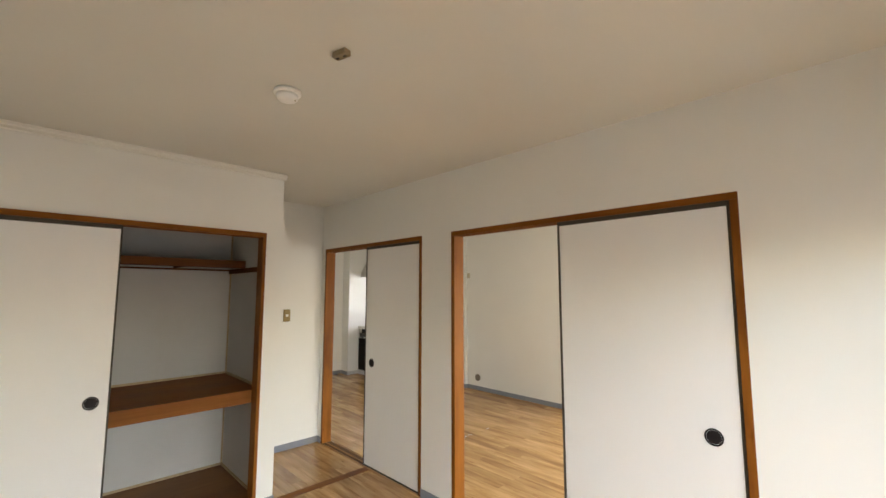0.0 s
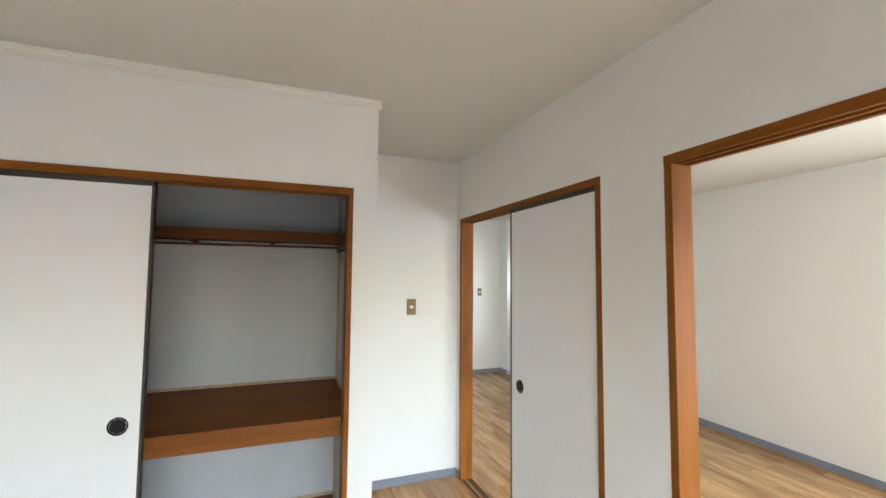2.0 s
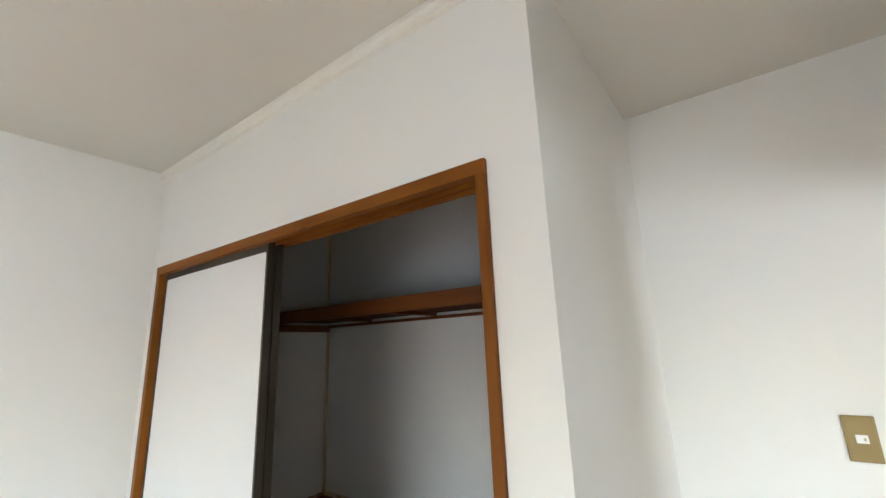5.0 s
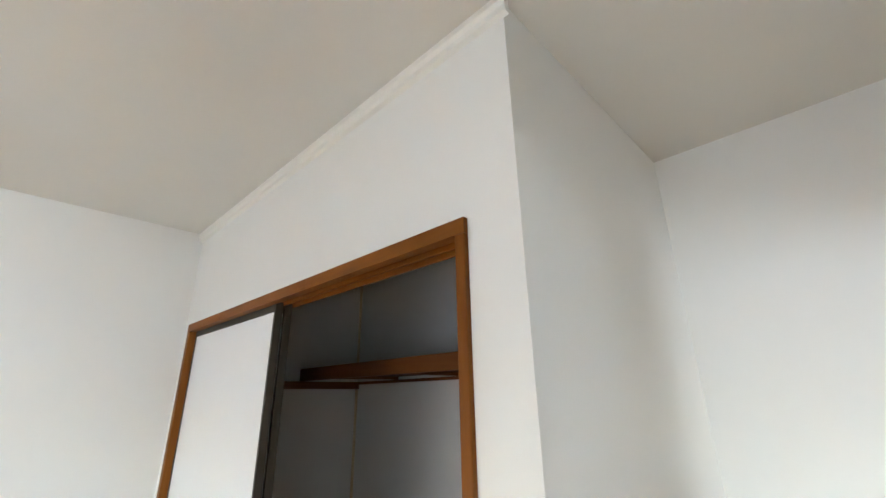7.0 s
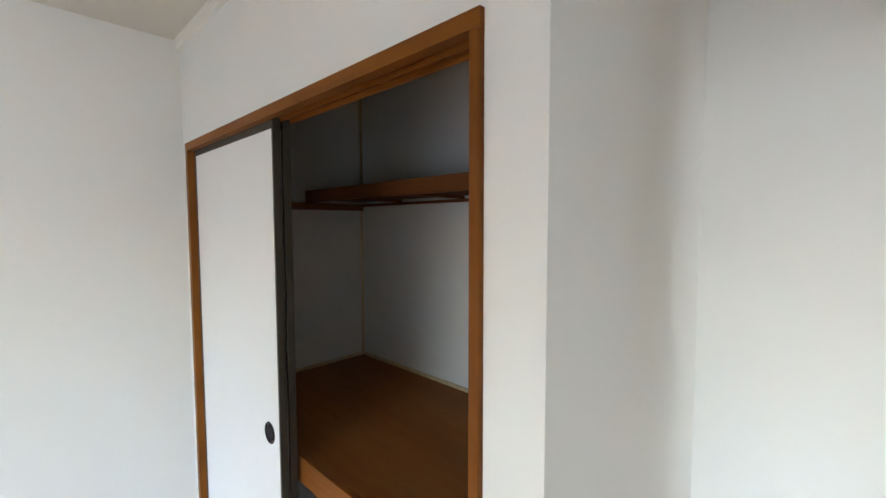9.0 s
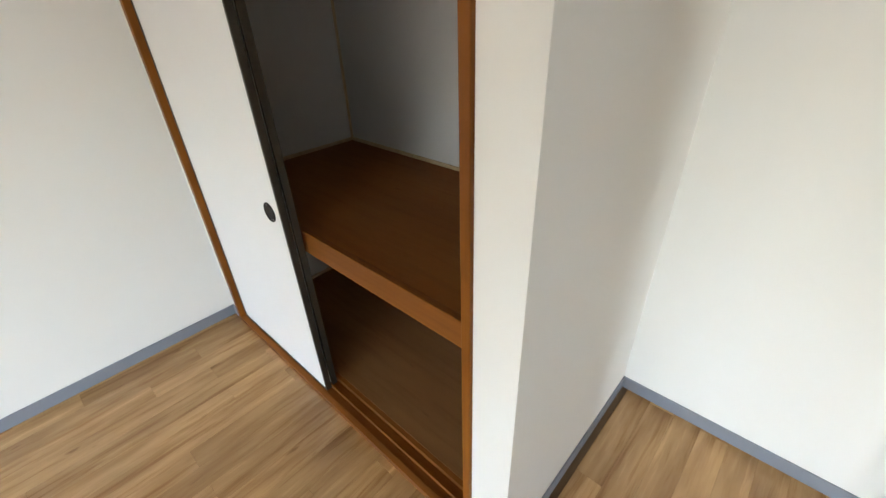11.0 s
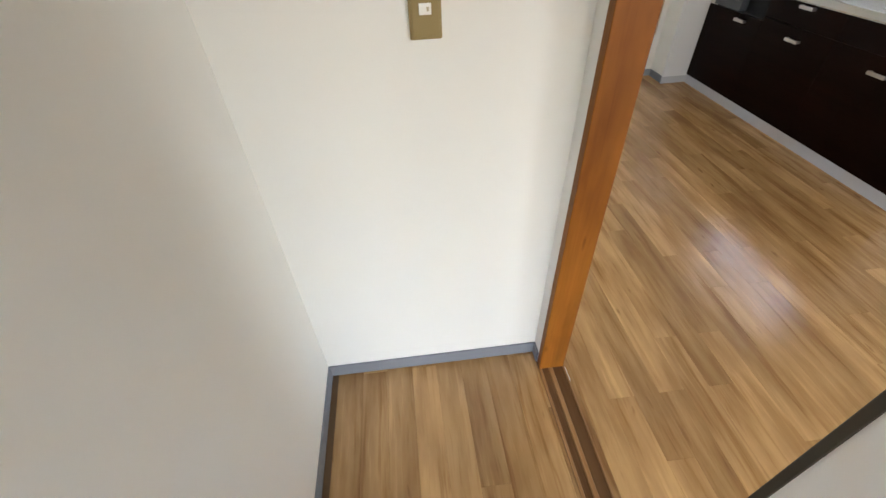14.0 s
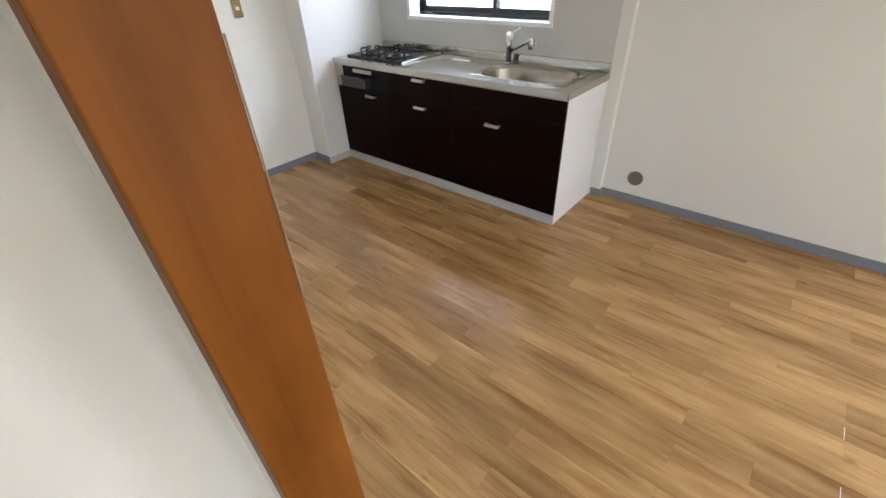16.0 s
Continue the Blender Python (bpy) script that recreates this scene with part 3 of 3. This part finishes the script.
def cabinet(label, y0, y1, fronts, inset=0.0):
    """Base cabinet with dark fronts: (kind, z0, z1, handle y or None, handle z)."""
    c = tagged(new("base_cabinet"), label, "cabinet", group="kitchen base cabinets")
    part("body", box(bmesh.new(), FX + 0.020, KX - 0.006, y0 + inset, y1, 0.075, 0.66), MELAMINE, c)
    part("back_rail", box(bmesh.new(), KX - 0.03, KX - 0.006, y0 + inset, y1, 0.661, 0.829), MELAMINE, c)
    part("plinth", box(bmesh.new(), FX + 0.010, KX - 0.02, y0 + inset, y1, 0, 0.074), KICK, c, "pale grey plinth")
    for kind, za, zb, hy, hz in fronts:
        f = part(kind, box(bmesh.new(), FX, FX + 0.019, y0 + 0.0008, y1 - 0.0008, za, zb, edge=0.0008), FRONT, c, "dark brown wood-grain front")
        if hy:
            handle(f, hy, hz)
    return c


cabinet("dark brown sink cabinet with a pull-out front", K0, 2.395, [("apron", 0.6885, 0.828, None, 0), ("door", 0.078, 0.687, 2.033, 0.602)], 0.018)
cabinet("dark brown drawer cabinet with two bar handles", 2.395, 3.02, [("drawer", 0.6885, 0.828, 2.681, 0.809), ("drawer", 0.078, 0.687, 2.682, 0.614)])
cabinet("dark brown cabinet under the gas hob", 3.02, K1 - 0.004, [("door", 0.078, 0.66, 3.225, 0.620)])
ep = tagged(new("kitchen_end_panel"), "white melamine end panel of the kitchen", "panel")
part("panel", box(bmesh.new(), FX + 0.0205, KX - 0.006, K0, K0 + 0.017, 0, 0.829, edge=0.0015), MELAMINE, ep)
part("plinth_cap", box(bmesh.new(), FX + 0.008, FX + 0.0200, K0 - 0.001, K0 + 0.0175, 0, 0.077, edge=0.001), KICK, ep, "pale grey plinth end cap")

# fish grill
g = tagged(new("fish_grill"), "black built-in fish grill with a glass drawer", "grill")
part("fascia", box(bmesh.new(), FX + 0.002, FX + 0.020, 3.02, 3.56, 0.662, 0.828, edge=0.002), DARKGLASS, g)
gd = part("drawer", box(bmesh.new(), FX - 0.062, FX + 0.001, 3.215, 3.515, 0.685, 0.765, edge=0.004), SMOKED, g, "dark glass grill drawer")
part("handle", box(bmesh.new(), FX - 0.079, FX - 0.063, 3.225, 3.505, 0.752, 0.768, edge=0.004), BLACK, gd)
part("control_strip", box(bmesh.new(), FX - 0.006, FX + 0.001, 3.20, 3.42, 0.785, 0.812, edge=0.002), SATIN, g, "satin silver control strip")
part("filler", box(bmesh.new(), FX, FX + 0.018, 3.562, 3.651, 0.662, 0.828, edge=0.001), SATIN, g, "satin grey filler strip")

# worktop with sink
wt = tagged(new("worktop"), "brushed stainless steel worktop with a raised back edge", "worktop")
SX0, SX1, SY0, SY1 = 2.335, 2.735, 1.625, 2.285
AX = FX - 0.012
top = boxes((AX, SX0 - 0.006, K0 - 0.004, K1, 0.831, CT), (SX1 + 0.006, KX - 0.005, K0 - 0.004, K1, 0.831, CT),
            (SX0 - 0.006, SX1 + 0.006, K0 - 0.004, SY0 - 0.006, 0.831, CT), (SX0 - 0.006, SX1 + 0.006, SY1 + 0.006, K1, 0.831, CT))
part("slab", top, STEEL, wt)
part("upstand", prism([(KX - 0.030, CT), (KX - 0.022, CT + 0.004), (KX - 0.018, CT + 0.055), (KX - 0.005, CT + 0.058), (KX - 0.005, CT)], 1, K0 - 0.004, K1), STEEL, wt, "raised steel back edge")
part("front_lip", box(bmesh.new(), AX - 0.003, AX + 0.006, K0 - 0.006, K1, 0.835, CT + 0.003, edge=0.003), STEEL, wt)
part("end_lip", box(bmesh.new(), AX + 0.007, KX - 0.006, K0 - 0.008, K0 + 0.002, 0.835, CT + 0.003, edge=0.003), STEEL, wt)


def rounded(x0, x1, y0, y1, r, k=8):
    pts = []
    for cx, cy, a in ((x1 - r, y1 - r, 0), (x0 + r, y1 - r, 90), (x0 + r, y0 + r, 180), (x1 - r, y0 + r, 270)):
        for i in range(k + 1):
            b = radians(a + 90 * i / k)
            pts.append((cx + r * math.cos(b), cy + r * math.sin(b)))
    return pts


def loft(levels):
    """Joins rounded outlines level by level; the last is closed."""
    bm = bmesh.new()
    rings = [[bm.verts.new((x, y, z)) for x, y in rounded(*o)] for z, o in levels]
    for a, b in zip(rings, rings[1:]):
        for i in range(len(a)):
            bm.faces.new((a[i], a[(i + 1) % len(a)], b[(i + 1) % len(a)], b[i])).smooth = True
    bm.faces.new(rings[-1])
    bmesh.ops.recalc_face_normals(bm, faces=bm.faces)
    return bm


sink = tagged(new("sink"), "brushed stainless steel sink bowl with rounded corners", "sink")
part("bowl", loft([(CT + 0.0005, (SX0 - 0.016, SX1 + 0.016, SY0 - 0.016, SY1 + 0.016, 0.012)), (CT + 0.0045, (SX0 - 0.012, SX1 + 0.012, SY0 - 0.012, SY1 + 0.012, 0.012)),
                   (CT + 0.0045, (SX0 - 0.004, SX1 + 0.004, SY0 - 0.004, SY1 + 0.004, 0.17)), (CT + 0.001, (SX0 + 0.004, SX1 - 0.004, SY0 + 0.004, SY1 - 0.004, 0.168)),
                   (CT - 0.02, (SX0 + 0.010, SX1 - 0.010, SY0 + 0.010, SY1 - 0.010, 0.165)), (CT - 0.140, (SX0 + 0.022, SX1 - 0.022, SY0 + 0.022, SY1 - 0.022, 0.155)),
                   (CT - 0.168, (SX0 + 0.034, SX1 - 0.034, SY0 + 0.034, SY1 - 0.034, 0.145)), (CT - 0.180, (SX0 + 0.062, SX1 - 0.062, SY0 + 0.062, SY1 - 0.062, 0.12))]), SINK, sink)
dr = part("drain", lathe([(0.058, 0.0), (0.056, 0.003), (0.045, 0.002), (0.043, -0.004)], (0, 0, 1), (2.60, 1.93, CT - 0.180), 28), CHROME, sink)
part("drain_cap", lathe([(0.040, -0.003), (0.040, 0.001), (0.010, 0.004)], (0, 0, 1), (2.60, 1.93, CT - 0.180), 24), BLACK, dr)
for x in (2.765, 2.785):
    part("drip_rib", box(bmesh.new(), x, x + 0.006, 1.60, 2.17, CT + 0.0005, CT + 0.004, edge=0.0015), STEEL, wt)

fa = tagged(new("kitchen_tap"), "chrome single-lever kitchen tap with a white lever", "tap")
fx, fy = 2.755, 2.262
part("base", lathe([(0.028, 0), (0.027, 0.008), (0.022, 0.012)], (0, 0, 1), (fx, fy, CT), 28), CHROME, fa)
part("column", lathe([(0.021, 0.010), (0.021, 0.150), (0.019, 0.156)], (0, 0, 1), (fx, fy, CT), 28), CHROME, fa)
part("spout", tube([(fx - 0.004, fy - 0.012, CT + 0.085), (fx - 0.012, fy - 0.07, CT + 0.112), (fx - 0.022, fy - 0.14, CT + 0.145), (fx - 0.028, fy - 0.185, CT + 0.158)], 0.013, 16), CHROME, fa)
nz = part("nozzle", lathe([(0.019, -0.052), (0.021, -0.046), (0.022, 0.0), (0.019, 0.013), (0.010, 0.017)], (0, 0, 1), (fx - 0.03, fy - 0.195, CT + 0.165), 24), CHROME, fa)
part("switch_tab", box(bmesh.new(), fx - 0.037, fx - 0.023, fy - 0.250, fy - 0.216, CT + 0.140, CT + 0.150, edge=0.002), CHROME, nz)
lv = part("lever", lathe([(0.022, 0.156), (0.024, 0.190), (0.019, 0.205), (0.004, 0.208)], (0, 0, 1), (fx, fy, CT), 28), PLASTIC, fa, "white plastic lever")
part("lever_arm", tube([(fx, fy - 0.01, CT + 0.195), (fx - 0.01, fy - 0.05, CT + 0.215), (fx - 0.02, fy - 0.095, CT + 0.238)], 0.006), PLASTIC, lv)

# gas hob
hb = tagged(new("gas_hob"), "black glass gas hob with cast pan supports", "hob")
HX0, HX1, HY0, HY1 = 2.340, 2.790, 2.945, 3.585
part("plate", box(bmesh.new(), HX0, HX1, HY0, HY1, CT + 0.001, CT + 0.014, edge=0.004), DARKGLASS, hb)
part("front_trim", box(bmesh.new(), HX0 - 0.006, HX0 + 0.001, HY0, HY1, CT + 0.001, CT + 0.012, edge=0.002), BLACK, hb)
part("side_trim", box(bmesh.new(), HX0 - 0.006, HX1, HY0 - 0.012, HY0 - 0.0005, CT + 0.001, CT + 0.013, edge=0.003), SATIN, hb, "silver edge trim")
for bx, by, r in ((2.50, 3.14, 0.055), (2.50, 3.44, 0.055), (2.70, 3.29, 0.038)):
    part("burner", lathe([(r, CT + 0.012), (r * 0.95, CT + 0.026), (r * 0.7, CT + 0.030), (r * 0.68, CT + 0.036), (r * 0.3, CT + 0.038)], (0, 0, 1), (bx, by, 0), 28), BLACK, hb)
    part("drip_ring", lathe([(r * 1.75, CT + 0.0135), (r * 1.7, CT + 0.018), (r * 1.45, CT + 0.0165)], (0, 0, 1), (bx, by, 0), 32), SATIN, hb, "satin steel drip ring")
    ps = part("pan_support", lathe([(r * 1.85, CT + 0.014), (r * 1.85, CT + 0.022), (r * 1.72, CT + 0.022), (r * 1.72, CT + 0.0145)], (0, 0, 1), (bx, by, 0), 32), BLACK, hb)
    for i in range(6):
        a = radians(60 * i + 15)
        c, s = math.cos(a), math.sin(a)
        part("prong", tube([(bx + r * 1.8 * c, by + r * 1.8 * s, CT + 0.018), (bx + r * 1.82 * c, by + r * 1.82 * s, CT + 0.050), (bx + r * 1.7 * c, by + r * 1.7 * s, CT + 0.056),
                            (bx + r * 0.75 * c, by + r * 0.75 * s, CT + 0.058)], 0.0060, 8), BLACK, ps)
part("exhaust_grille", box(bmesh.new(), 2.745, 2.775, 3.08, 3.50, CT + 0.0135, CT + 0.021, edge=0.002), BLACK, hb)
ml = tagged(new("worktop_label"), "small white paper label on the worktop", "label")
part("sheet", box(bmesh.new(), 2.66, 2.70, 2.56, 2.72, CT + 0.0005, CT + 0.0015), PLASTIC, ml)

# kitchen window
kw = tagged(new("window_3"), "kitchen sliding window with dark frames and frosted panes", "window", kind="structure")
y0, y1, za, zb = KW
X = 2.945
part("reveal", boxes((KX - 0.008, X, y0 - 0.018, y0 + 0.012, za, zb), (KX - 0.008, X, y1 - 0.012, y1 + 0.018, za, zb), (KX - 0.008, X, y0 - 0.018, y1 + 0.018, zb, zb + 0.03)), PLASTIC, kw, "white window lining")
part("window_sill", box(bmesh.new(), KX - 0.014, X, y0 - 0.018, y1 + 0.018, za - 0.024, za + 0.004, edge=0.002), PLASTIC, kw, "white window sill")
part("window_frame", boxes((X, X + 0.06, y0, y0 + 0.022, za, zb), (X, X + 0.06, y1 - 0.022, y1, za, zb), (X, X + 0.06, y0, y1, za, za + 0.026), (X, X + 0.06, y0, y1, zb - 0.026, zb)), ALU, kw)
ym = (y0 + y1) / 2 - 0.12
for a, b, x in ((y0 + 0.022, ym + 0.022, X + 0.008), (ym - 0.022, y1 - 0.022, X + 0.034)):
    s = part("sash", boxes((x, x + 0.022, a, a + 0.034, za + 0.026, zb - 0.026), (x, x + 0.022, b - 0.034, b, za + 0.026, zb - 0.026),
                           (x, x + 0.022, a + 0.034, b - 0.034, za + 0.026, za + 0.066), (x, x + 0.022, a + 0.034, b - 0.034, zb - 0.06, zb - 0.026)), ALU, kw)
    p = part("pane", box(bmesh.new(), x + 0.009, x + 0.013, a + 0.034, b - 0.034, za + 0.066, zb - 0.06), FROST, s, "frosted glass pane")
    p.visible_shadow = False

# range hood
rh = tagged(new("range_hood"), "pale grey sloping range hood over the hob", "range hood")
part("body", prism([(2.28, 1.83), (KX - 0.005, 1.83), (KX - 0.005, 2.30), (2.52, 2.30), (2.28, 1.90)], 1, 2.99, 3.655), TILEPAN, rh)
part("lower_rim", box(bmesh.new(), 2.265, KX - 0.006, 2.985, 3.656, 1.805, 1.829, edge=0.004), MELAMINE, rh)
part("filter", box(bmesh.new(), 2.36, 2.74, 3.06, 3.58, 1.797, 1.804, edge=0.001), SATIN, rh)

# ---- floors ----
floor_a = structure("floor", boxes((XL - 0.15, 0.012, YS - 0.15, NY + 0.05, -0.15, -0.007)), JOINT, "brown oak-look plank floor of the bedroom", "floor")
floor_b = structure("floor_living", boxes((TS, XW + 0.15, YB - 0.15, YN + 0.1, -0.15, -0.007)), JOINT, "brown oak-look plank floor of the living room", "floor")
structure("floor_under_divider", boxes((0.012, TS, YS, YN, -0.15, -0.008)), JOINT, "floor under the dividing wall", "floor")
structure("floor_strip", box(bmesh.new(), CX + SD, 0.011, -0.012, 0.068, -0.004, 0.0015, edge=0.001), FRAME[0], "reddish brown wooden floor strip across the niche", "floor strip")
plank_mesh = {}


def plank(parent, x0, x1, y0, y1):
    wx, wy = round(x1 - x0, 3), round(y1 - y0, 3)
    if (wx, wy) not in plank_mesh:
        e, c = 0.0001, 0.0005
        lo = [(e, e), (wx - e, e), (wx - e, wy - e), (e, wy - e)]
        hi = [(e + c, e + c), (wx - e - c, e + c), (wx - e - c, wy - e - c), (e + c, wy - e - c)]
        verts = [(x, y, -0.0068) for x, y in lo] + [(x, y, -0.0008) for x, y in lo] + [(x, y, 0.0) for x, y in hi]
        faces = [(3, 2, 1, 0), (8, 9, 10, 11)]
        for k in (0, 4):
            faces += [(k + i, k + (i + 1) % 4, k + 4 + (i + 1) % 4, k + 4 + i) for i in range(4)]
        me = bpy.data.meshes.new("plank")
        me.from_pydata(verts, [], faces)
        me.materials.append(OAK)
        plank_mesh[wx, wy] = me
    ob = new("plank", plank_mesh[wx, wy])
    ob.parent = parent
    ob.location = (x0, y0, 0)


def lay(parent, x0, x1, y0, y1, phase, cut=None):
    rnd = random.Random(7)
    W, L = 0.10, 0.96
    x = phase + W * math.floor((x0 - phase) / W)
    step = 0
    while x < x1 - 1e-4:
        a, b = max(x, x0), min(x + W, x1)
        step += rnd.choice((1, 2, 3))
        y = 0.44 + 0.24 * (step % 4) - 0.96 * 12
        top = y1 if cut is None or a > cut[0] else cut[1]
        while y < top:
            c, d = max(y, y0), min(y + L, top)
            if d - c > 0.005 and b - a > 0.004:
                plank(parent, a, b, c, d)
            y += L
        x += W


lay(floor_a, XL, 0.0118, YS - 0.15, NY, 0.0, (CX - 0.005, 0.0))
lay(floor_b, TS, XW, YB - 0.15, YN, 0.038)
for xa, xb in ((1.54, 1.60), (1.19, 1.32)):
    part("gap_filler", box(bmesh.new(), xa, xb, -0.0380, -0.0362, -0.004, 0.0012), PLASTIC, floor_b, "pale worn sliver at a plank end")
